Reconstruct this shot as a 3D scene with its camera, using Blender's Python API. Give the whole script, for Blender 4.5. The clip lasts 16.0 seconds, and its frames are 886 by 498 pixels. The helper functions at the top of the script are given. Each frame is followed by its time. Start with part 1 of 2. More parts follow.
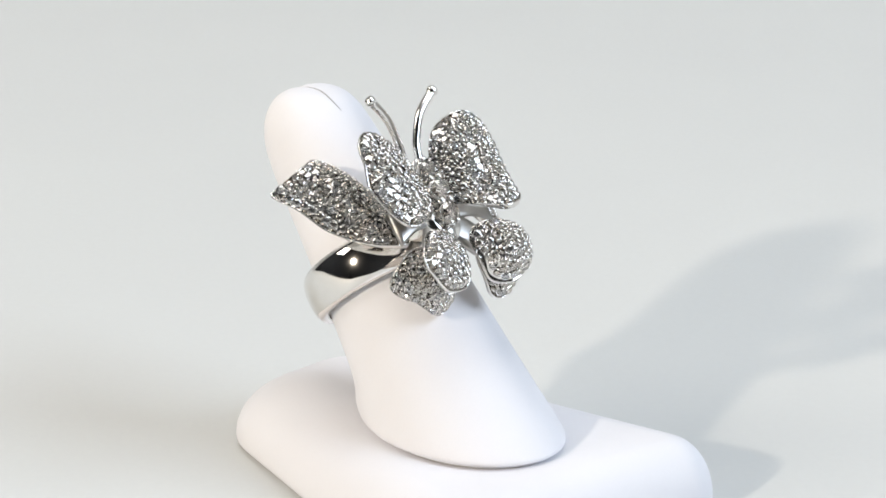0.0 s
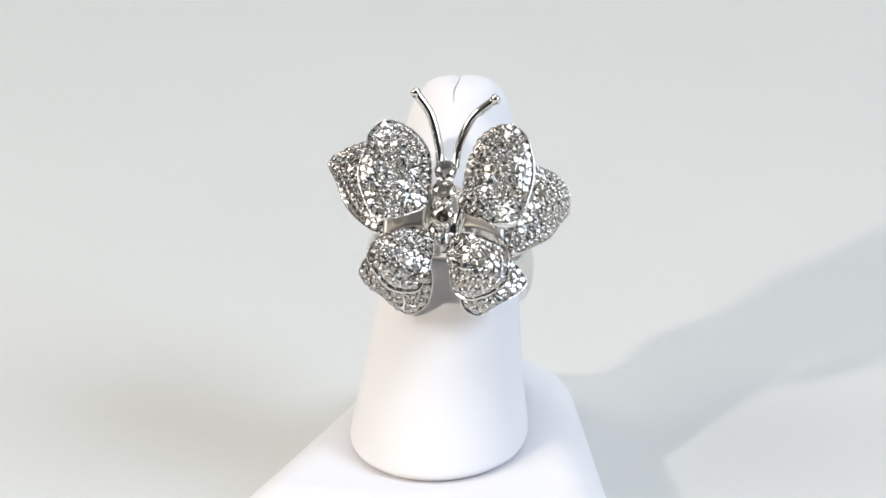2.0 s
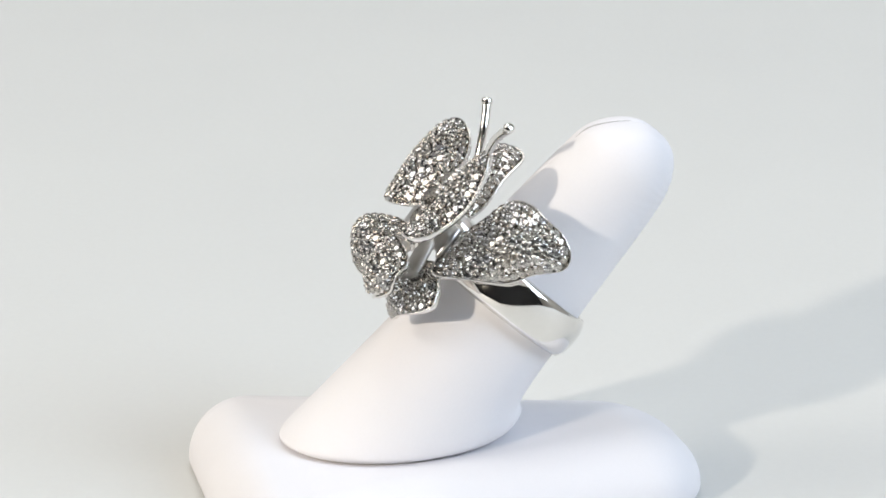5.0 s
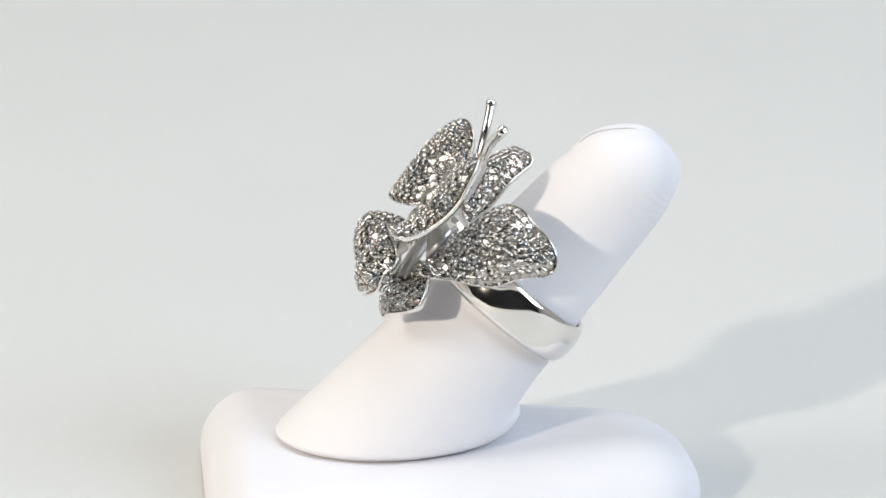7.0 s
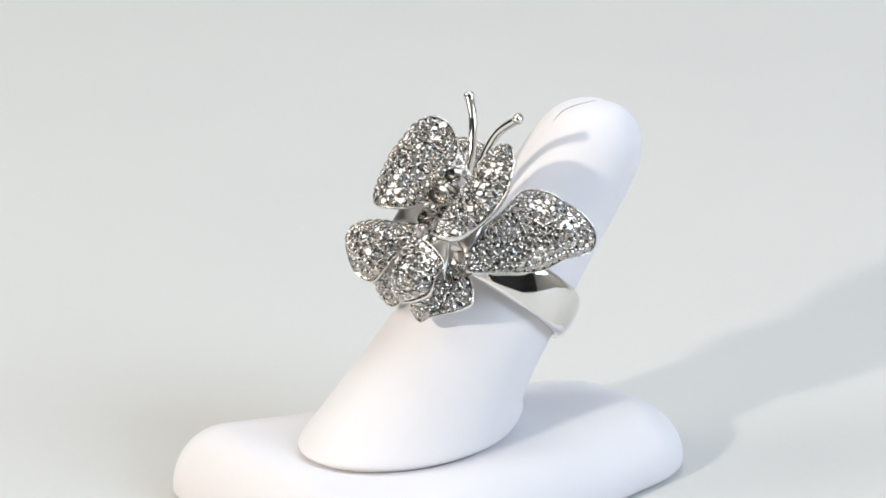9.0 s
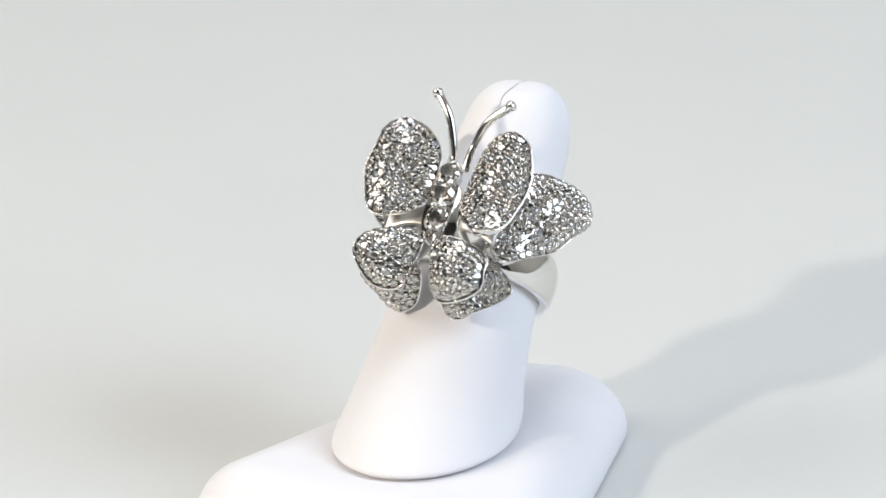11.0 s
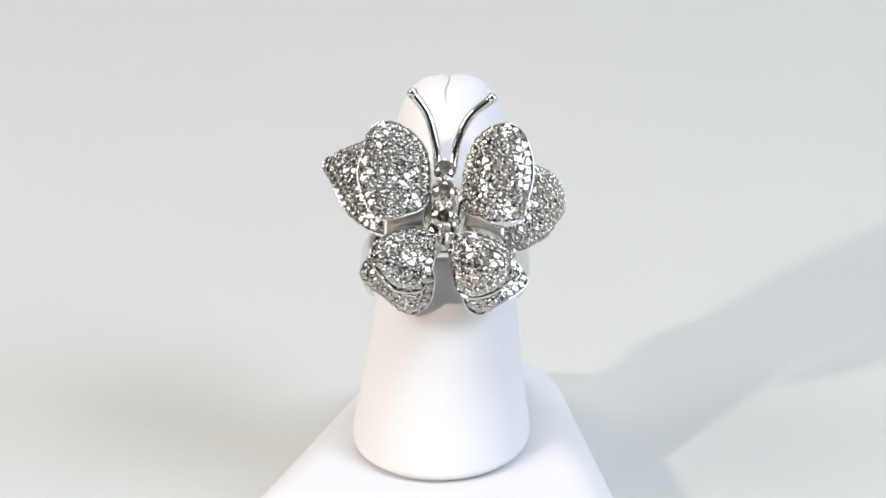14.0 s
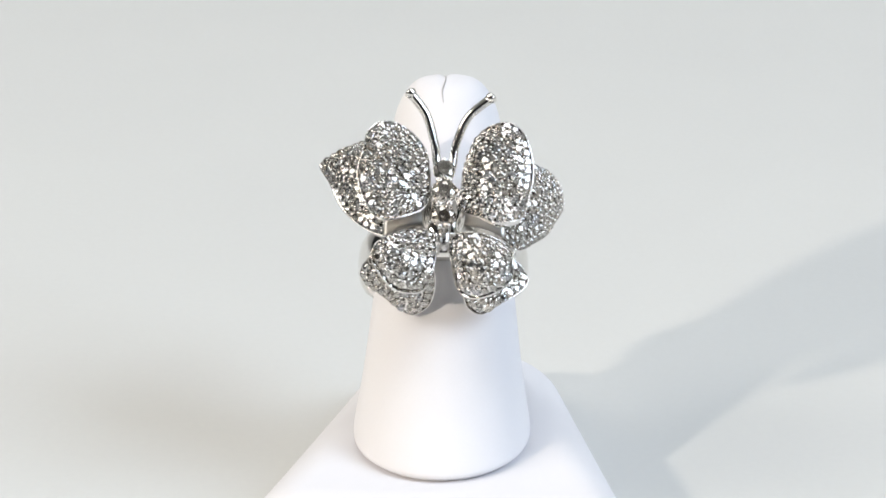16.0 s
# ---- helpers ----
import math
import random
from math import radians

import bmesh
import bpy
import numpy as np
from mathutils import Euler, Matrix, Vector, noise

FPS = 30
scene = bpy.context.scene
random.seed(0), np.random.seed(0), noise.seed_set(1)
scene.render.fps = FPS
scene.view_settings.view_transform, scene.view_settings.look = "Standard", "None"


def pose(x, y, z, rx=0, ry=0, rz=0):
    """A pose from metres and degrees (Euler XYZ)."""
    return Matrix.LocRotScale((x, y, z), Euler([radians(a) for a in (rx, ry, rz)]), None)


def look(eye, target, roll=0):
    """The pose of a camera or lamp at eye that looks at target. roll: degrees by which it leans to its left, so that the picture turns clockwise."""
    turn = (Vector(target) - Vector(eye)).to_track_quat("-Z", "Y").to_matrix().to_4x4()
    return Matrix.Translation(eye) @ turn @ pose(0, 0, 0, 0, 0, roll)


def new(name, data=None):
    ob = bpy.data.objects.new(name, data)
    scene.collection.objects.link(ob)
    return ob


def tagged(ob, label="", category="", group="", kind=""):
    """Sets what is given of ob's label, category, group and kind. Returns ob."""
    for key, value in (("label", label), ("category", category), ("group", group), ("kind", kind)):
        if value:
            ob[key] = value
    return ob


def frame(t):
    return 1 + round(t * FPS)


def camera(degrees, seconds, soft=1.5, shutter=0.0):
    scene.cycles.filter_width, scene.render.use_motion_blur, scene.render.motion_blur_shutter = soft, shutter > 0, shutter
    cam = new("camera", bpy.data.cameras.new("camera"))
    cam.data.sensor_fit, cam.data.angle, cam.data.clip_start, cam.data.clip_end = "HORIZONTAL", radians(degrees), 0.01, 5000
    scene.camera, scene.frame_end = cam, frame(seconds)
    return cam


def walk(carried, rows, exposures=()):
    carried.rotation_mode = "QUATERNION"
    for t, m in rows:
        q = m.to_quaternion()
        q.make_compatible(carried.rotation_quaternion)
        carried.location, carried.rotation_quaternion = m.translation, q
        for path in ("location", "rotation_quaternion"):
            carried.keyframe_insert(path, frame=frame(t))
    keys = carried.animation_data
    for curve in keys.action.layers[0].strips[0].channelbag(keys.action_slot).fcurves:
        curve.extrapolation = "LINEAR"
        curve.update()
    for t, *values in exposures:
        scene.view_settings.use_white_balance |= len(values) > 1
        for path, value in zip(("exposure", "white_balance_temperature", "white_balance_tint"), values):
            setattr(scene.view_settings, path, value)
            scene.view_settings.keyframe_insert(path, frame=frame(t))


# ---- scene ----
MM = 0.001
U = MM / 14.0                     # plan unit: a fourteenth of a millimetre
FLOOR = 460.0                     # plan units from the ring's level down to the paper

cam = camera(15.0, 16.0, soft=1.7)
AIM = Vector((27 * U, 0, FLOOR * U))
TILT = radians(18.8)
REACH = 5955 * U
EYE = AIM + Vector((0, -math.cos(TILT), math.sin(TILT))) * REACH
walk(cam, [(0, look(EYE, AIM)), (16, look(EYE, AIM))])

# ---- light ----
world = bpy.data.worlds.new("studio")
scene.world = world
world.use_nodes = True
world.node_tree.nodes["Background"].inputs[0].default_value = (0.80, 0.86, 1.0, 1)
world.node_tree.nodes["Background"].inputs[1].default_value = 0.10
scene.view_settings.exposure = 0.0


def softbox(name, azimuth, height, far, wide, tall, watts, colour):
    """An area lamp that faces the stand. azimuth: degrees from the camera's side, to the left."""
    az, el = radians(azimuth), radians(height)
    eye = Vector((-math.sin(az) * math.cos(el), -math.cos(az) * math.cos(el), math.sin(el))) * far + Vector((0, 0, 0.03))
    data = bpy.data.lights.new(name, "AREA")
    data.shape, data.size, data.size_y, data.energy, data.color = "RECTANGLE", wide, tall, watts, colour
    ob = new(name, data)
    ob.matrix_world = look(eye, (0, 0, 0.03))
    return ob


softbox("key_lamp", 44, 23, 1.30, 0.055, 0.055, 9.9, (1.0, 0.89, 0.74))
softbox("right_lamp", -66, 36, 1.35, 0.75, 0.7, 14.0, (0.72, 0.84, 1.0))
# added fill from the left and overhead, with no known source, to even the brightness
softbox("left_fill", 82, 40, 1.35, 0.55, 0.55, 6.3, (1.0, 0.955, 0.89))
softbox("top_fill", 180, 83, 1.5, 0.9, 0.7, 8.8, (0.965, 0.98, 0.99))


# ---- materials ----
def material(name):
    m = bpy.data.materials.new(name)
    m.use_nodes = True
    return m, m.node_tree.nodes, m.node_tree.links, m.node_tree.nodes["Principled BSDF"]


def noisy(name, dark, light, scale, rough, bump=0.0, fine=0.0, metal=0.0, depth=0.0001):
    """A surface that varies at two scales, with fine relief. Scales are per metre."""
    m, n, l, b = material(name)
    at = n.new("ShaderNodeTexCoord")
    a, c = n.new("ShaderNodeTexNoise"), n.new("ShaderNodeTexNoise")
    a.inputs["Scale"].default_value, a.inputs["Detail"].default_value = scale, 4
    c.inputs["Scale"].default_value, c.inputs["Detail"].default_value = fine or scale * 12, 3
    mix = n.new("ShaderNodeMath")
    mix.operation = "MULTIPLY_ADD"
    mix.inputs[1].default_value = 0.35
    ramp = n.new("ShaderNodeValToRGB")
    ramp.color_ramp.elements[0].color, ramp.color_ramp.elements[1].color = (*dark, 1), (*light, 1)
    ramp.color_ramp.elements[0].position, ramp.color_ramp.elements[1].position = 0.4, 0.95
    for tex in (a, c):
        l.new(at.outputs["Object"], tex.inputs["Vector"])
    l.new(c.outputs["Fac"], mix.inputs[0]), l.new(a.outputs["Fac"], mix.inputs[2])
    l.new(mix.outputs[0], ramp.inputs[0]), l.new(ramp.outputs[0], b.inputs["Base Color"])
    b.inputs["Roughness"].default_value, b.inputs["Metallic"].default_value = rough, metal
    if bump:
        bm_ = n.new("ShaderNodeBump")
        bm_.inputs["Strength"].default_value, bm_.inputs["Distance"].default_value = bump, depth
        l.new(c.outputs["Fac"], bm_.inputs["Height"]), l.new(bm_.outputs[0], b.inputs["Normal"])
    return m


def gem(name):
    """Diamond: clear, strongly refracting, with bright facets, each stone tinted a touch warmer or cooler to stand for
    dispersion.
    """
    m, n, l, b = material(name)
    n.remove(b)
    info, isle = n.new("ShaderNodeObjectInfo"), n.new("ShaderNodeNewGeometry")
    add, wrap = n.new("ShaderNodeMath"), n.new("ShaderNodeMath")
    add.operation, wrap.operation = "ADD", "FRACT"
    l.new(info.outputs["Random"], add.inputs[0]), l.new(isle.outputs["Random Per Island"], add.inputs[1])
    l.new(add.outputs[0], wrap.inputs[0])
    # tints that put the stones' coloured fire into their base colour
    ramp = n.new("ShaderNodeValToRGB")
    e = ramp.color_ramp.elements
    e[0].color, e[1].color = (1.0, 0.96, 0.915, 1), (0.97, 0.975, 0.99, 1)
    e.new(0.6).color = (0.995, 0.975, 0.945, 1)
    l.new(wrap.outputs[0], ramp.inputs[0])
    glass = n.new("ShaderNodeBsdfGlass")
    glass.inputs["IOR"].default_value, glass.inputs["Roughness"].default_value = 2.42, 0.0
    l.new(ramp.outputs[0], glass.inputs["Color"])
    facet, blend = n.new("ShaderNodeBsdfGlossy"), n.new("ShaderNodeMixShader")
    facet.inputs["Roughness"].default_value, blend.inputs[0].default_value = 0.06, 0.15
    l.new(ramp.outputs[0], facet.inputs["Color"])
    l.new(glass.outputs[0], blend.inputs[1]), l.new(facet.outputs[0], blend.inputs[2])
    l.new(blend.outputs[0], n["Material Output"].inputs["Surface"])
    return m


PAPER = noisy("grey_white_paper", (0.575, 0.58, 0.57), (0.61, 0.615, 0.60), 9, 0.75, 0.15, 900)
LEATHER = noisy("white_leatherette", (0.71, 0.70, 0.725), (0.75, 0.74, 0.765), 60, 0.62, 0.10, 3500, depth=0.00006)
GOLD = noisy("polished_white_gold", (0.79, 0.765, 0.73), (0.87, 0.85, 0.82), 150, 0.07, 0.02, 900, metal=1.0, depth=0.00003)
LEATHER.node_tree.nodes["Principled BSDF"].inputs["Specular IOR Level"].default_value = 0.3
SEAT = noisy("bright_cut_gold", (0.60, 0.59, 0.575), (0.80, 0.79, 0.775), 900, 0.22, 0.2, 2500, metal=1.0, depth=0.00005)
# satin gold for bridges and arms; the wings' shade is put into its darker colour
SATIN_SHADED = noisy("shaded_satin_gold", (0.46, 0.445, 0.425), (0.58, 0.565, 0.545), 300, 0.32, 0.05, 1500, metal=1.0, depth=0.00003)
# dark colour that stands for the shade inside the joint and the crease
GROOVE_SHADE = noisy("painted_groove_shade", (0.36, 0.345, 0.345), (0.46, 0.445, 0.445), 400, 0.8)
WALL = noisy("enclosure_grey", (0.68, 0.68, 0.67), (0.74, 0.74, 0.73), 2, 0.8, 0.1, 60)
# near black, so that unseen surfaces show as dark reflections in metal and stones
DARK = noisy("dark_reflection_surround", (0.025, 0.025, 0.027), (0.04, 0.04, 0.042), 2, 0.8, 0.1, 60)
GEM = gem("diamond")


# ---- building helpers ----
def part(name, bm, mat, parent=None, label="", smooth=True):
    me = bpy.data.meshes.new(name)
    bm.normal_update()
    bm.to_mesh(me)
    bm.free()
    for f in me.polygons:
        f.use_smooth = smooth
    me.materials.append(mat)
    ob = new(name, me)
    ob.parent = parent
    if label:
        ob["label"] = label
    return ob


def loft(bm, rings, closed=True, cap=(True, True)):
    """Skin rows of points, each a ring; returns the rows of vertices."""
    rows = [[bm.verts.new(p) for p in ring] for ring in rings]
    for a, b in zip(rows, rows[1:]):
        k = len(a)
        for i in range(k if closed else k - 1):
            j = (i + 1) % k
            bm.faces.new((a[i], a[j], b[j], b[i]))
    if cap[0]:
        bm.faces.new(rows[0][::-1])
    if cap[1]:
        bm.faces.new(rows[-1])
    return rows


def spline(points, count, closed=True):
    """Points along a Catmull-Rom curve."""
    p = [np.array(q, float) for q in points]
    k, out = len(p), []
    spans = k if closed else k - 1
    for s in range(count):
        x = s * spans / (count if closed else count - 1)
        i = min(int(x), spans - 1)
        t = x - i
        g = [p[(i + d) % k] if closed else p[min(max(i + d, 0), k - 1)] for d in (-1, 0, 1, 2)]
        out.append(0.5 * (2 * g[1] + (g[2] - g[0]) * t + (2 * g[0] - 5 * g[1] + 4 * g[2] - g[3]) * t * t
                          + (3 * g[1] - g[0] - 3 * g[2] + g[3]) * t ** 3))
    return out


def tube(bm, path, radii, sides=14, cap=(True, True)):
    """A round rod along a path."""
    path = [Vector(p) for p in path]
    rings = []
    up = Vector((0.3, 0.2, 0.93))
    for i, p in enumerate(path):
        d = (path[min(i + 1, len(path) - 1)] - path[max(i - 1, 0)]).normalized()
        e1 = d.cross(up).normalized()
        e2 = d.cross(e1)
        rings.append([p + (e1 * math.cos(a) + e2 * math.sin(a)) * radii[i] for a in (2 * math.pi * k / sides for k in range(sides))])
    loft(bm, rings, cap=cap)


# ---- the studio ----
def studio():
    bm = bmesh.new()
    # one sheet of paper: flat on the table, then swept up behind
    prof = [(-1.1, 0.0)] + [(-0.9 + 0.1 * k, 0.0) for k in range(18)]
    prof += [(0.8 + 0.5 * math.sin(a), 0.5 - 0.5 * math.cos(a)) for a in (radians(6 * k) for k in range(1, 16))]
    prof += [(1.3, 0.7 + 0.3 * k) for k in range(5)]
    rows = [[bm.verts.new((-1.7 + 0.2 * i, y, z)) for i in range(18)] for y, z in prof]
    for a, b in zip(rows, rows[1:]):
        for i in range(17):
            bm.faces.new((a[i], a[i + 1], b[i + 1], b[i]))
    tagged(part("backdrop", bm, PAPER), "smooth pale grey-white paper sweep under the stand", "backdrop", kind="structure")

    def slab(name, lo, hi, mat, label):
        b = bmesh.new()
        bmesh.ops.create_cube(b, size=1, matrix=Matrix.LocRotScale([(p + q) / 2 for p, q in zip(lo, hi)], None, [q - p for p, q in zip(lo, hi)]))
        tagged(part(name, b, mat, smooth=False), label, name.split("_")[0], kind="structure")
    # unseen enclosure, added to bounce light and to be mirrored in the ring
    slab("floor", (-1.9, -1.9, -0.9), (1.9, 1.6, -0.8), DARK, "unseen dark floor added below the table")
    slab("ceiling", (-1.9, -1.9, 2.0), (1.9, 1.6, 2.1), WALL, "unseen grey ceiling added to close the studio")
    slab("wall_north", (-1.9, 1.45, -0.8), (1.9, 1.55, 2.0), WALL, "unseen grey wall added to close the studio")
    slab("wall_south", (-1.9, -1.9, -0.8), (1.9, -1.8, 2.0), DARK, "unseen dark wall added to give dark reflections")
    slab("wall_west", (-1.9, -1.8, -0.8), (-1.8, 1.45, 2.0), DARK, "unseen dark wall added to give dark reflections")
    slab("wall_east", (1.8, -1.8, -0.8), (1.9, 1.45, 2.0), WALL, "unseen grey wall added to close the studio")


studio()

# ---- the stand ----
LEAN = radians(42.2)
FOOT = Vector((25.9, -72.8, FLOOR - 329))
AXIS = Vector((0.0062, math.sin(LEAN), math.cos(LEAN)))
OUT = Vector((0, -math.cos(LEAN), math.sin(LEAN)))


def blunt(q):
    """The tip is pressed flat on top."""
    k = max(0.0, q.z - 655)
    return Vector((q.x, q.y, q.z - k * k / 95))


def stand():
    thing = new("ring_display_stand")
    tagged(thing, "white leatherette finger stand on a rounded wedge base", "display stand")
    # base: a wedge with round corners, flared sides and a shallow dish round the finger
    turn = -0.0408
    c, s = math.cos(turn), math.sin(turn)
    cx, cy, half = 44.9, 4.2, 318.7
    back, front, rb, rf = 36.4, 239.8, 158.4, 92.6          # one side
    back2, front2, rb2, rf2 = 29.6, 234.7, 184.6, 108.6     # the other, rounder one
    lean, lean2 = math.atan2(front + rf - back - rb, 2 * half), math.atan2(front2 + rf2 - back2 - rb2, 2 * half)
    out = []
    for px, py, r, a0, a1 in ((back, half, rb, lean, math.pi / 2), (-back2, half + rb - rb2, rb2, math.pi / 2, math.pi - lean2),
                              (-front2, -half - rf + rf2, rf2, math.pi - lean2, 1.5 * math.pi), (front, -half, rf, 1.5 * math.pi, 2 * math.pi + lean)):
        for i in range(25):
            a = a0 + (a1 - a0) * i / 24
            out.append((px, py, math.cos(a), math.sin(a), r))
    # straight runs between the corners
    ring = []
    for i, q in enumerate(out):
        nx = out[(i + 1) % len(out)]
        ring.append(q)
        if (i + 1) % 25 == 0:
            for k in range(1, 14):
                ring.append(tuple(q[d] + (nx[d] - q[d]) * k / 14 for d in range(5)))

    def row(inset, z, scale=1.0, share=0.0):
        pts = []
        for px, py, nx, ny, r in ring:
            x, y = (px + nx * (r * (1 - share) - inset)) * scale, (py + ny * (r * (1 - share) - inset)) * scale
            pts.append(Vector((cx + c * x - s * y, cy + s * x + c * y, z)) * U)
        return pts
    top = 127.5
    rows = [row(24, 0.0), row(12, 2), row(5, 7), row(1, 12), row(0, 18)]
    for i in range(1, 19):
        a = radians(90) * i / 18
        rows.append(row(0, 18 + (top - 18) * math.sin(a), 1.0, 0.94 * (1 - math.cos(a))))
    for k in range(1, 12):
        rows.append(row(0, top - 1.5 * min(1, k / 4), (1 - k / 12) ** 0.9, 0.94))
    bm = bmesh.new()
    loft(bm, rows)
    part("base", bm, LEATHER, thing, "white padded base with soft rounded edges")

    # finger: level oval foot, then round sections square to the leaning axis, domed tip
    prof = [(-3.0, 143.1), (1.0, 146.3), (4.0, 152.1), (8.9, 155.8), (17.9, 157.5), (39.8, 155.7), (89.5, 148.3), (149.2, 140.2), (208.8, 133.9), (271.5, 127.9), (340.1, 121.7), (417.6, 115.0),
            (497.2, 109.2), (556.9, 105.0), (602.6, 100.7), (633.4, 95.8), (660.3, 86.9), (680.2, 76.2), (694.1, 65.1), (704.0, 53.0), (709.0, 42.0), (713.0, 29.0), (715.0, 8.0)]
    dense = spline(prof, 230, closed=False)
    rings = []
    for sdist, r in dense:
        blend = min(1.0, max(0.0, (sdist - 20) / 219))
        blend = blend * blend * (3 - 2 * blend)
        cut = LEAN * (1 - blend)              # how far the section leans from square
        e2 = Vector((0, math.cos(LEAN), -math.sin(LEAN)))
        e2 = (e2 * math.cos(cut) + AXIS * math.sin(cut))
        long = r / math.cos(cut)
        p = FOOT + AXIS * sdist
        pts = []
        for k in range(96):
            a = 2 * math.pi * k / 96
            q = p + Vector((1, 0, 0)) * (r * math.cos(a)) + e2 * (long * math.sin(a))
            # pinched seam over the tip, and small gathers at the back of it
            d = q - p
            tip = max(0.0, (sdist - 590) / 138)
            pinch = 0.7 * math.exp(-((q.x - p.x + 5) / 8) ** 2) * tip * (1 if d.dot(OUT) > -20 else 0)
            back_ = max(0.0, -d.dot(OUT) / max(r, 1))
            pleat = (noise.noise(Vector((sdist * 0.09, a * 1.6, 3))) + 0.6 * math.sin(sdist * 0.37 + 5 * noise.noise(Vector((a * 2, sdist * 0.03, 0))))) * 0.8 * back_ * max(0.0, min(1, (sdist - 480) / 80)) * max(0, min(1, (705 - sdist) / 30))
            q = q - AXIS * (13 * pinch) + d.normalized() * pleat
            pts.append(blunt(q) * U)
        rings.append(pts)
    bm = bmesh.new()
    loft(bm, rings)
    part("finger", bm, LEATHER, thing, "white leatherette leaning finger with a domed tip")

    # the thin joint under the foot, its gap shade drawn as a dark band
    bm = bmesh.new()
    rings = []
    for h, r in ((-9, 140), (-2.0, 142.5), (3, 143)):
        rings.append([(FOOT + Vector((r * math.cos(a), r / math.cos(LEAN) * math.sin(a), h))) * U for a in (2 * math.pi * k / 96 for k in range(96))])
    loft(bm, rings)
    part("joint", bm, GROOVE_SHADE, thing, "thin joint under the finger, its shade painted as a dark band")

    # the open crease on the tip, its inner shade laid on as a dark strip
    bm = bmesh.new()
    pts = []
    for k in range(15):
        t = k / 14
        sdist = 708 - 92 * t
        r = float(np.interp(sdist, [q[0] for q in dense], [q[1] for q in dense]))
        p = blunt(FOOT + AXIS * (sdist - 2 - 3 * (sdist - 590) / 138) + OUT * (r + 0.4) + Vector((2.0 * math.sin(t * 7) - 3 * t - 4, 0, 0)))
        pts.append(p * U)
    tube(bm, pts, [U * (0.2 + 1.15 * math.sin(math.pi * (k + 0.3) / 15)) for k in range(15)], 8)
    part("crease", bm, GROOVE_SHADE, thing, "open crease in the tip, its shade painted as a dark strip")
    return thing


# ---- the ring ----
TIP = radians(40)                     # how far the ring leans back
HEART = Vector((24, 150, FLOOR - 76)) * U       # centre of the band
RING = Matrix(((1, 0, 0, HEART.x), (0, math.sin(TIP), -math.cos(TIP), HEART.y), (0, math.cos(TIP), math.sin(TIP), HEART.z), (0, 0, 0, 1)))


def ring_point(x, a, n):
    """A place on the ring, in millimetres: across, along the finger, out from it."""
    return RING @ (Vector((x, a, n)) * MM)


def brilliant():
    """One round-cut stone, one unit across, its girdle at height nought."""
    bm = bmesh.new()
    k = 8

    def circle(r, z, n, turn=0.0):
        return [bm.verts.new((r * math.cos(2 * math.pi * (i + turn) / n), r * math.sin(2 * math.pi * (i + turn) / n), z)) for i in range(n)]
    table, mid = circle(0.29, 0.16, k), circle(0.42, 0.085, k, 0.5)
    g1, g0 = circle(0.5, 0.012, 2 * k), circle(0.5, -0.012, 2 * k)
    low = circle(0.24, -0.24, k, 0.5)
    tip = bm.verts.new((0, 0, -0.43))
    bm.faces.new(table)
    for i in range(k):
        j = (i + 1) % k
        bm.faces.new((table[i], mid[i], table[j]))
        bm.faces.new((table[j], mid[i], g1[2 * j], mid[j]))
        bm.faces.new((mid[i], g1[2 * i], g1[2 * i + 1]))
        bm.faces.new((mid[i], g1[2 * i + 1], g1[2 * j]))
        bm.faces.new((g0[2 * i], low[i], g0[2 * i + 1]))
        bm.faces.new((g0[2 * i + 1], low[i], g0[2 * j]))
        bm.faces.new((low[i], tip, low[j], g0[2 * j]))
    for i in range(2 * k):
        j = (i + 1) % (2 * k)
        bm.faces.new((g1[i], g0[i], g0[j], g1[j]))
    bmesh.ops.recalc_face_normals(bm, faces=bm.faces)
    return bm


def bead_shape():
    bm = bmesh.new()
    bmesh.ops.create_icosphere(bm, subdivisions=2, radius=1.0)
    v = [tuple(p.co) for p in bm.verts]
    f = [tuple(p.index for p in q.verts) for q in bm.faces]
    bm.free()
    return v, f


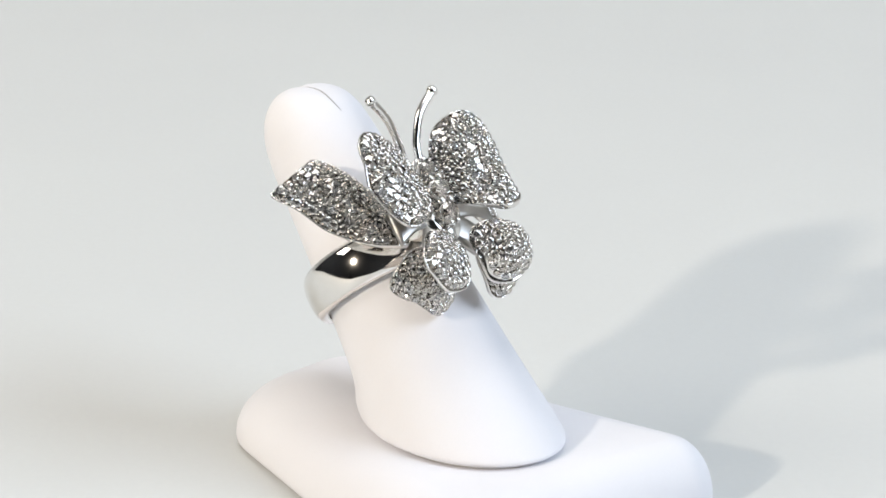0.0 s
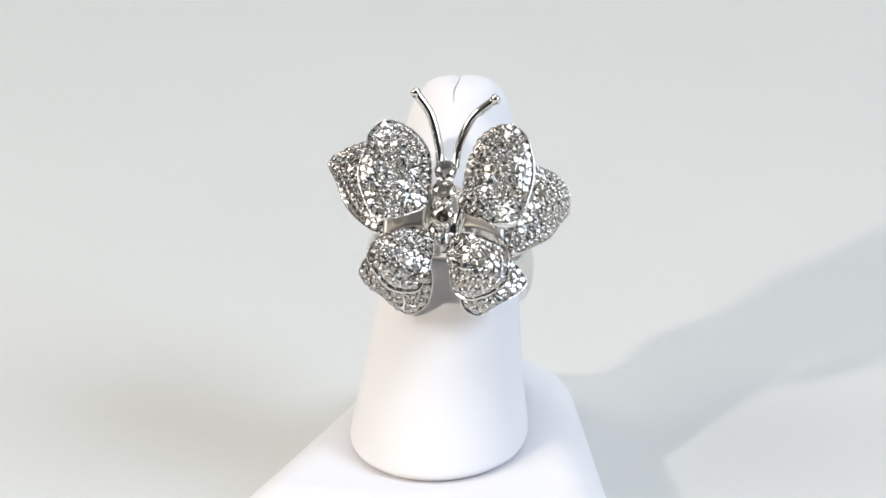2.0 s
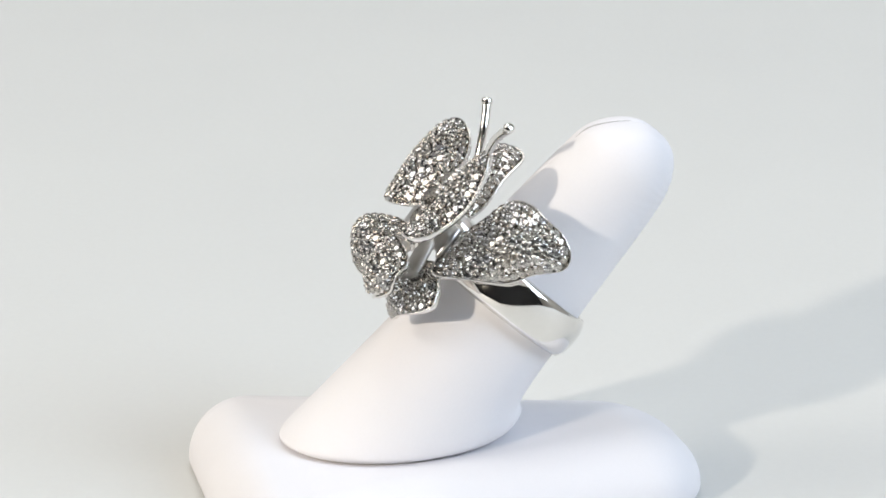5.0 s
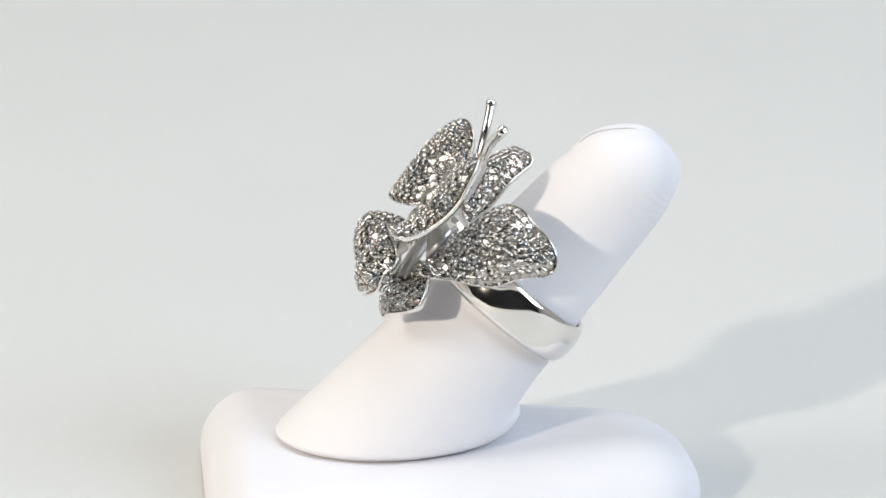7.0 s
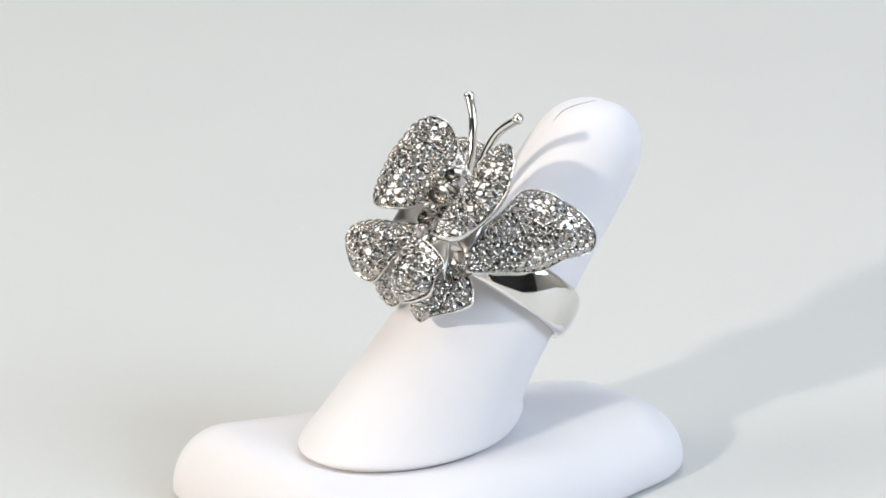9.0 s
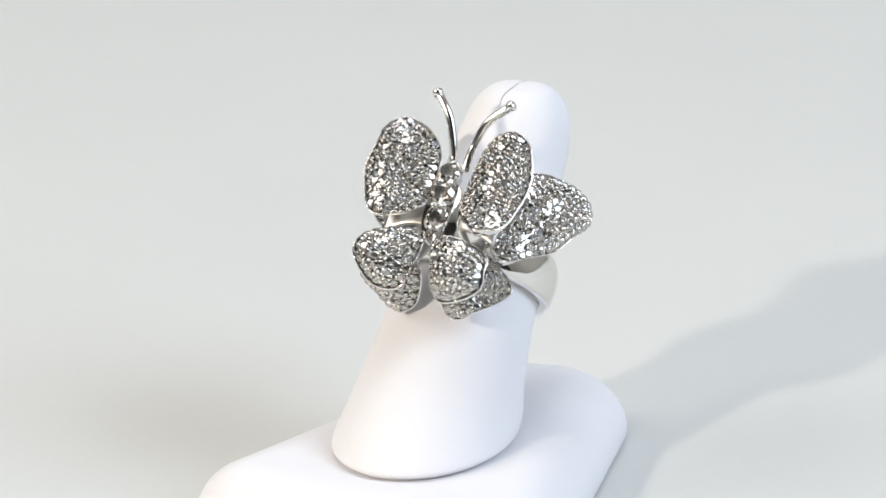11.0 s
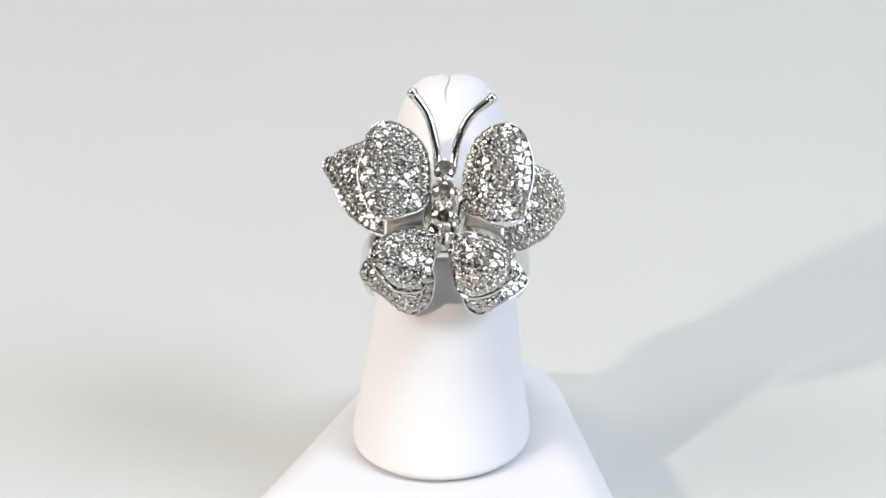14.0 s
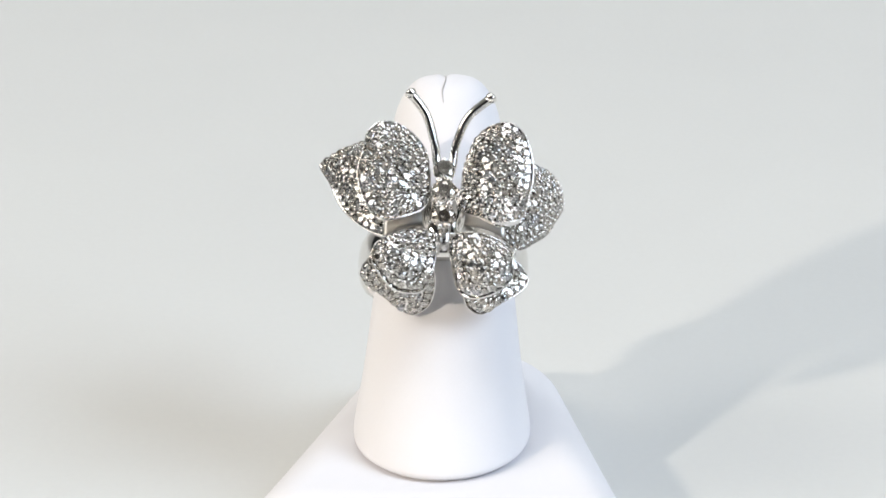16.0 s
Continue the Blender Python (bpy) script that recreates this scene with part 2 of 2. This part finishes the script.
WINGS = {
    "UL": ((-5.65, 5.9, 16.46), (0.261, 0.075, 0.962),
        [(3.71, -4.69), (1.5, -6.45), (-1.56, -7.37), (-3.3, -6.46), (-4.58, -3.55), (-5.18, -0.58), (-4.59, 2.29), (-3.85, 5.19), (-1.77, 6.73), (0.9, 6.4), (2.8, 5.06), (3.99, 3.22), (4.34, 0.77), (4.29, -1.8)],
        (1.7646, -0.1085, -0.0273, -0.0668, -0.0183, -0.0171, 0.0057, 0.0013, 0.0004, -0.0009)),
    "UR": ((6.96, 4.42, 15.92), (-0.273, -0.008, 0.962),
        [(-3.84, -3.81), (-1.06, -5.43), (1.02, -6.51), (3.69, -5.82), (4.46, -2.16), (4.87, 1.42), (4.56, 4.15), (3.71, 6.48), (1.6, 7.89), (-2.35, 7.11), (-4.51, 3.67), (-4.97, 0.8), (-4.98, -2.22)],
        (2.2763, 0.0207, 0.0168, -0.1123, 0.0107, 0.0113, -0.0005, -0.0034, 0.0031, -0.004)),
    "LL": ((-4.2, -5.87, 16.4), (0.254, 0.136, 0.958),
        [(3.07, 4.08), (0.38, 4.15), (-2.48, 2.78), (-4.61, 0.7), (-4.65, -1.46), (-2.36, -3.88), (-0.06, -4.6), (2.23, -4.07), (3.3, -0.99), (3.63, 1.76)],
        (2.2522, -0.1788, 0.0213, -0.0529, 0.0002, -0.1229, 0.0063, 0.004, 0.018, 0.0017)),
    "LR": ((5.1, -6.88, 17.05), (-0.04, -0.143, 0.989),
        [(-3.27, 3.85), (0.38, 3.87), (3.67, 2.38), (4.05, 0.12), (3.77, -2.12), (1.5, -3.92), (-1.12, -4.41), (-3.11, -3.13), (-3.87, -0.01), (-4.2, 2.44)],
        (2.8014, -0.0115, -0.1167, -0.1877, -0.047, -0.1272, 0.0106, 0.0182, -0.0133, 0.0089)),
    "ML": ((-5.68, -7.43, 12.67), (-0.226, -0.498, 0.837),
        [(-3.1, 3.32), (-4.62, 1.41), (-3.89, -0.18), (-1.83, -1.85), (0.33, -4.09), (1.84, -4.67), (4.11, -3.24), (5.12, 0.54), (3.34, 3.51), (-0.1, 4.93)],
        (1.2326, -0.0107, 0.0391, -0.0648, -0.019, -0.0675, 0.0013, 0.0071, 0.0015, -0.0003)),
    "MR": ((6.94, -7.55, 12.9), (0.282, -0.131, 0.95),
        [(2.52, 3.02), (3.8, 1.6), (4.13, 0.37), (2.68, -1.45), (0.19, -3.3), (-1.76, -4.48), (-3.86, -3.34), (-4.71, 0.28), (-3.45, 2.96), (-0.56, 4.77)],
        (1.3454, -0.1321, -0.2239, -0.0404, -0.0139, -0.0635, 0.0063, 0.0059, 0.0064, 0.0108)),
    "FL": ((-8.81, 7.42, 9.1), (0.148, 0.183, 0.972),
        [(4.54, -8.33), (2.94, -9.69), (-0.4, -8.35), (-3.8, -3.85), (-5.55, 0.9), (-6.65, 4.5), (-5.3, 5.1), (-2.5, 5.9), (-0.1, 6.9), (2.0, 6.2), (3.9, 2.6), (5.6, -1.9), (5.61, -6.07)],
        (2.1325, 0.1496, -0.0629, -0.1212, -0.0612, -0.0356, 0.0004, -0.0001, 0.0, -0.0023)),
    "FR": ((10.77, 4.09, 9.24), (0.634, -0.054, 0.772),
        [(-5.78, -5.33), (-4.0, -7.6), (-0.42, -5.72), (3.43, -3.21), (5.43, -0.29), (7.51, 2.33), (7.09, 4.49), (4.91, 5.89), (1.88, 6.19), (-0.91, 6.31), (-3.87, 4.93), (-4.69, 1.11), (-5.82, -2.64)],
        (2.1745, 0.0132, -0.0075, -0.076, 0.0554, -0.0371, -0.0006, -0.0004, -0.0033, -0.0049)),
}


def inside(p, poly):
    hit = False
    for (x0, y0), (x1, y1) in zip(poly, poly[1:] + poly[:1]):
        if (y0 > p[1]) != (y1 > p[1]) and p[0] < (x1 - x0) * (p[1] - y0) / (y1 - y0) + x0:
            hit = not hit
    return hit


def scatter(poly, gap, rng, height):
    """Stones packed on a domed plate: one row along its outline, then each new stone snug against those already set."""
    def lift(p):
        return np.column_stack([p, height(p[:, 0], p[:, 1])])
    edge = np.array(poly)
    loop = lift(np.vstack([edge, edge[:1]]))
    far = np.concatenate([[0], np.cumsum(np.sqrt(((loop[1:] - loop[:-1]) ** 2).sum(1)))])
    many = max(6, int(far[-1] / gap))
    row = np.array([[np.interp(far[-1] * (k + rng.uniform(-.06, .06)) / many % far[-1], far, loop[:, d]) for d in (0, 1)] for k in range(many)])
    low, high = edge.min(0), edge.max(0)
    trial = np.array([(rng.uniform(low[0], high[0]), rng.uniform(low[1], high[1])) for _ in range(5000)])
    trial = trial[[inside(p, poly) for p in trial]]
    solid = lift(trial)
    near = np.full(len(trial), 99.0)
    spots = list(row)
    for p in lift(row):
        near = np.minimum(near, np.sqrt(((solid - p) ** 2).sum(1)))
    while True:
        ok = np.where(near > gap * 0.93, near, 99.0)
        k = int(np.argmin(ok))
        if ok[k] > 98:
            break
        spots.append(trial[k])
        near = np.minimum(near, np.sqrt(((solid - solid[k]) ** 2).sum(1)))
    widths = [1.0] * len(spots)
    while near.max() > gap * 0.68:
        k = int(np.argmax(near))
        spots.append(trial[k])
        widths.append(min(1.0, 2 * (near[k] / gap - 0.48)))
        near = np.minimum(near, np.sqrt(((solid - solid[k]) ** 2).sum(1)))
    return np.array(spots), widths


def wing(thing, key, gap, label):
    """A domed plate with a raised rim, its stones and the little beads that hold them."""
    rng = random.Random(key)
    mid, normal, outline, q = WINGS[key]
    n = Vector(normal).normalized()
    v = (Vector((0, 1, 0)) - n * n.y).normalized()
    u = v.cross(n)

    def height(x, y):
        return (q[0] + q[1] * x + q[2] * y + q[3] * x * x + q[4] * x * y + q[5] * y * y
                + q[6] * x ** 3 + q[7] * x * x * y + q[8] * x * y * y + q[9] * y ** 3)

    def normal_at(x, y):
        return (n - u * (q[1] + 2 * q[3] * x + q[4] * y + 3 * q[6] * x * x + 2 * q[7] * x * y + q[8] * y * y)
                - v * (q[2] + q[4] * x + 2 * q[5] * y + q[7] * x * x + 2 * q[8] * x * y + 3 * q[9] * y * y)).normalized()

    def at(x, y, lift):
        p = Vector(mid) + u * x + v * y + n * height(x, y) + normal_at(x, y) * lift
        return ring_point(*p)
    edge = [tuple(p) for p in spline(outline, 110)]
    cx, cy = sum(p[0] for p in edge) / 110, sum(p[1] for p in edge) / 110

    def shrink(f, d):
        """The outline drawn in by a share and a width."""
        out = []
        for x, y in edge:
            r = math.hypot(x - cx, y - cy)
            k = f * max(0.02, 1 - d / r)
            out.append((cx + (x - cx) * k, cy + (y - cy) * k))
        return out
    bm = bmesh.new()
    rows = []
    for f, d, lift in [(f, 0.16, -0.36) for f in (0.03, 0.2, 0.4, 0.6, 0.8, 0.94, 1.0)] + [
            (1, 0.12, -0.14), (1, 0.09, -0.09), (1, 0.0, -0.09), (1, -0.05, -0.16), (1, -0.06, -0.75), (1, 0.08, -1.0), (1, 0.3, -1.12)] + [
            (f, 0.3, -1.16) for f in (0.9, 0.7, 0.5, 0.25, 0.03)]:
        rows.append([at(x, y, lift) for x, y in shrink(f, d)])
    loft(bm, rows)
    bmesh.ops.recalc_face_normals(bm, faces=bm.faces)
    plate = part("wing", bm, GOLD, thing, label)
    # stones
    room = shrink(1, 0.13 + gap * 0.52)
    spots, widths = scatter(room, gap, rng, height)
    frames = []
    for (x, y), wide in zip(spots, widths):
        z = (RING.to_3x3() @ normal_at(x, y)).normalized()
        z = (z + Vector((rng.gauss(0, .06), rng.gauss(0, .06), rng.gauss(0, .06)))).normalized()
        e = z.orthogonal().normalized()
        e = Matrix.Rotation(rng.uniform(0, 6.28), 3, z) @ e
        size = gap * wide * rng.uniform(0.93, 1.02) * MM
        m = Matrix((e, z.cross(e), z)).transposed().to_4x4()
        frames.append(Matrix.Translation(at(x, y, 0.07)) @ m @ Matrix.Diagonal((size, size, size, 1)))
    for m in frames:
        ob = new("diamond", STONE)
        ob.parent, ob.matrix_basis = plate, m
    # beads where three stones meet
    verts, faces = [], []
    places = []
    k = len(spots)
    near = [[j for j in range(k) if j != i and math.dist(spots[i], spots[j]) < gap * 1.5] for i in range(k)]
    for i in range(k):
        for j in near[i]:
            for h in near[i]:
                if i < j < h and h in near[j]:
                    places.append(tuple((spots[i] + spots[j] + spots[h]) / 3))
    kept = []
    for p in places:
        if all(math.dist(p, o) > gap * 0.5 for o in kept):
            kept.append(p)
    places = kept
    for x, y in places:
        o, p, r = len(verts), at(x, y, 0.2), rng.uniform(0.14, 0.2) * MM
        verts += [(p.x + a * r, p.y + b * r, p.z + c * r) for a, b, c in BEAD[0]]
        faces += [tuple(i + o for i in f) for f in BEAD[1]]
    me = bpy.data.meshes.new("bead_work")
    me.from_pydata(verts, [], faces)
    me.materials.append(GOLD)
    for f in me.polygons:
        f.use_smooth = True
    ob = new("bead_work", me)
    ob.parent = plate
    tagged(ob, "tiny white gold setting beads", kind="stuff")
    return plate


def antenna(thing, path):
    pts = spline(path, 30, closed=False)
    radii = []
    for k in range(30):
        t = k / 29
        radii.append((0.60 - 0.05 * math.sin(math.pi * t)) * MM)
    end, d = Vector(pts[-1]), (Vector(pts[-1]) - Vector(pts[-2])).normalized()
    line = [ring_point(*p) for p in pts]
    for k in range(1, 8):
        a = math.pi * k / 8
        line.append(ring_point(*(end + d * (0.5 - 0.5 * math.cos(a)) * 1.0)))
        radii.append((0.58 + 0.17 * math.sin(a) if k < 5 else 0.75 * math.sin(a) + 0.02) * MM)
    bm = bmesh.new()
    tube(bm, line, radii, 14)
    part("antenna", bm, GOLD, thing, "slender polished white gold antenna with a knobbed tip")


def ring():
    thing = new("butterfly_ring")
    tagged(thing, "white gold butterfly ring set with pave diamonds on the finger stand", "ring")
    # band: wide and domed, rising to high shoulders under the head
    bm = bmesh.new()
    rings = []
    for k in range(120):
        th = 2 * math.pi * k / 120
        c = math.cos(th)
        rise = max(0.0, c) ** 2.2
        hw = 2.68 + 0.43 * (c * 0.5 + 0.5)
        inner, outer = 8.95, 10.03 + 0.96 * math.sin(th) ** 2 + 0.9 * rise + 0.15 * (c * 0.5 + 0.5)
        sec = []
        for i in range(9):
            w = -1 + 2 * i / 8
            sec.append((w * hw, outer - 0.42 * w * w - 0.25 * w ** 8))
        sec += [(hw * 0.97, inner + 0.12), (hw * 0.85, inner), (0, inner - 0.03), (-hw * 0.85, inner), (-hw * 0.97, inner + 0.12)]
        rings.append([ring_point(0.11 + r * math.sin(th), a - 0.40 + 0.0224 * (r * c - 0.19), r * c - 0.30) for a, r in sec])
    rows = loft(bm, rings, cap=(False, False))
    a, b = rows[-1], rows[0]
    for i in range(len(a)):
        j = (i + 1) % len(a)
        bm.faces.new((a[i], a[j], b[j], b[i]))
    bmesh.ops.recalc_face_normals(bm, faces=bm.faces)
    part("band", bm, GOLD, thing, "wide polished white gold band")
    # head under the butterfly: a hollow-sided post and four curved arms
    bm = bmesh.new()
    rings = []
    for z, rx, ra in ((9.6, 4.6, 2.6), (10.6, 3.6, 2.6), (11.8, 2.9, 3.0), (13.2, 2.8, 3.8), (14.2, 3.0, 4.6), (14.8, 2.6, 4.4)):
        rings.append([ring_point(0.3 + rx * math.cos(t), 1.0 + ra * math.sin(t), z) for t in (2 * math.pi * k / 28 for k in range(28))])
    loft(bm, rings)
    bmesh.ops.recalc_face_normals(bm, faces=bm.faces)
    part("head", bm, GOLD, thing, "polished post joining the butterfly to the band")
    for side in (-1, 1):
        bm = bmesh.new()
        rings = []
        for k in range(15):
            t = k / 14
            x, lift = 0.35 + side * (0.6 + 7.0 * t), 13.7 + 0.7 * math.sin(math.pi * t * 0.8)
            low, high = -0.9 + 0.5 * math.sin(math.pi * t) - 1.2 * t * t, 2.4
            rings.append([ring_point(x, a, lift + n) for a, n in ((low, -0.25), (low - 0.12, 0), (low, 0.25), (low + 0.3, 0.32), ((low + high) / 2, 0.36), (high, 0.3), (high, -0.4))])
        loft(bm, rings)
        bmesh.ops.recalc_face_normals(bm, faces=bm.faces)
        part("bridge", bm, SATIN_SHADED, thing, "broad satin bridge under an upper wing, its colour darkened for shade")
    for side, reach in ((-1, 3.6), (1, 4.2)):
        bm = bmesh.new()
        rings = []
        for k in range(13):
            t = k / 12
            x, a, lift = 0.35 + side * (1.0 + reach * t), -0.4 - 6.2 * t, 13.9 + 0.9 * t * (1 - 0.5 * t)
            wide = 1.5 + 0.4 * math.sin(math.pi * t)
            rings.append([ring_point(x + side * wide * w * 0.75, a + wide * w * 0.65, lift + n) for w, n in ((-1, -0.3), (-1.05, 0), (-1, 0.3), (-0.5, 0.5), (0.5, 0.5), (1, 0.3), (1.05, 0), (1, -0.3))])
        loft(bm, rings)
        bmesh.ops.recalc_face_normals(bm, faces=bm.faces)
        part("arm", bm, SATIN_SHADED, thing, "satin arm under a lower wing, its colour darkened for shade")
    # wings, the lower layer first
    wing(thing, "FL", 1.12, "long swept under-wing paved with diamonds")
    wing(thing, "FR", 1.12, "long swept under-wing paved with diamonds")
    wing(thing, "ML", 1.08, "small under-wing paved with diamonds")
    wing(thing, "MR", 1.08, "small under-wing paved with diamonds")
    wing(thing, "UL", 1.14, "large domed upper wing paved with diamonds")
    wing(thing, "UR", 1.14, "large domed upper wing paved with diamonds")
    wing(thing, "LL", 1.14, "round domed lower wing paved with diamonds")
    wing(thing, "LR", 1.14, "round domed lower wing paved with diamonds")
    # body: three large stones in collets, and a tail
    bm = bmesh.new()
    rings = []
    for a, r, z in ((8.2, .25, 14.8), (7.9, 0.7, 14.6), (7.0, 1.0, 14.3), (5.0, 0.8, 14.2), (3.4, 1.0, 14.3), (1.4, 0.8, 14.2), (-0.4, 1.0, 14.2), (-2.0, 1.0, 14.4), (-3.2, .7, 14.5), (-4.0, .2, 14.3)):
        rings.append([ring_point(0.35 + r * math.cos(t), a, z + 0.75 * r * math.sin(t)) for t in (2 * math.pi * k / 20 for k in range(20))])
    loft(bm, rings)
    bmesh.ops.recalc_face_normals(bm, faces=bm.faces)
    body = part("body", bm, SEAT, thing, "white gold body with three large diamonds")
    for a, size, z in ((6.2, 2.85, 16.3), (3.0, 3.2, 16.85), (-0.2, 3.0, 16.45)):
        seat = RING @ pose(0.36 * MM, a * MM, z * MM, 9 - 2 * a, 4, 0)
        ob = new("large_diamond", STONE)
        ob.parent = body
        ob.matrix_basis = seat @ pose(0, 0, 0, 0, 0, 20 * a) @ Matrix.Diagonal((size * MM, size * MM, size * MM, 1))
        bm = bmesh.new()
        rings = []
        for f, h in ((0.34, -2.6), (0.40, -1.6), (0.47, -0.7), (0.505, -0.3), (0.51, -0.2), (0.50, -0.12), (0.47, -0.12), (0.44, -0.25), (0.36, -0.6), (0.2, -1.2)):
            rings.append([seat @ (Vector((f * size * math.cos(t), f * size * math.sin(t), h)) * MM) for t in (2 * math.pi * k / 28 for k in range(28))])
        loft(bm, rings)
        bmesh.ops.recalc_face_normals(bm, faces=bm.faces)
        part("collet", bm, SEAT, body, "polished cup that holds a large diamond")
    # stubby squared prongs, in pairs between the stones
    for x, a, z, r in ((0.36, 7.55, 16.15, 0.36), (-0.3, 4.65, 16.75, 0.42), (1.0, 4.65, 16.75, 0.42), (-0.3, 1.4, 16.85, 0.44), (1.05, 1.4, 16.85, 0.44),
                       (-0.15, -1.5, 16.45, 0.34), (0.9, -1.45, 16.45, 0.36)):
        bm = bmesh.new()
        tube(bm, [ring_point(x, a, z + h) for h in (-1.6, -0.3, 0.05, 0.2, 0.28)], [r * k * MM for k in (0.9, 1.0, 1.0, 0.82, 0.4)], 8)
        part("prong", bm, GOLD, body)
    antenna(thing, ((-0.5, 7.4, 13.6), (-0.7, 8.8, 13.8), (-0.95, 10.6, 14.5), (-2.0, 13.9, 15.9), (-3.75, 16.2, 16.75)))
    antenna(thing, ((1.35, 7.4, 14.0), (1.5, 8.8, 14.2), (1.85, 10.6, 14.7), (3.35, 13.6, 15.9), (5.9, 15.7, 16.6)))
    return thing


bm_ = brilliant()
STONE = bpy.data.meshes.new("diamond")
bm_.to_mesh(STONE)
bm_.free()
STONE.materials.append(GEM)
BEAD = bead_shape()
stand_thing = stand()
ring_thing = ring()


def motions():
    """The stand turns on the spot, and the ring with it."""
    turn = [(0, 41.5), (0.5, 26.4), (1.0, 14.2), (1.5, 6.0), (2.0, -5.0), (2.5, -19.3), (3.0, -34.3), (3.5, -47.8), (4.0, -58.4), (4.5, -67.2), (5.0, -74.2),
            (5.5, -79.0), (6.0, -81.2), (6.5, -81.6), (7.0, -81.6), (7.5, -79.4), (8.0, -72.1), (8.5, -62.4), (9.0, -52.2), (9.5, -43.6), (10.0, -36.2), (10.5, -29.6),
            (11.0, -23.7), (11.5, -18.3), (12.0, -13.7), (12.5, -9.3), (13.0, -5.4), (13.5, -3.2), (14.0, -1.9), (14.5, -0.9), (15.0, -0.8), (15.5, -0.8), (16.0, -0.8)]
    rows = [(t, pose(0, 0, 0, 0, 0, a)) for t, a in turn]
    walk(stand_thing, rows)
    walk(ring_thing, rows)


motions()
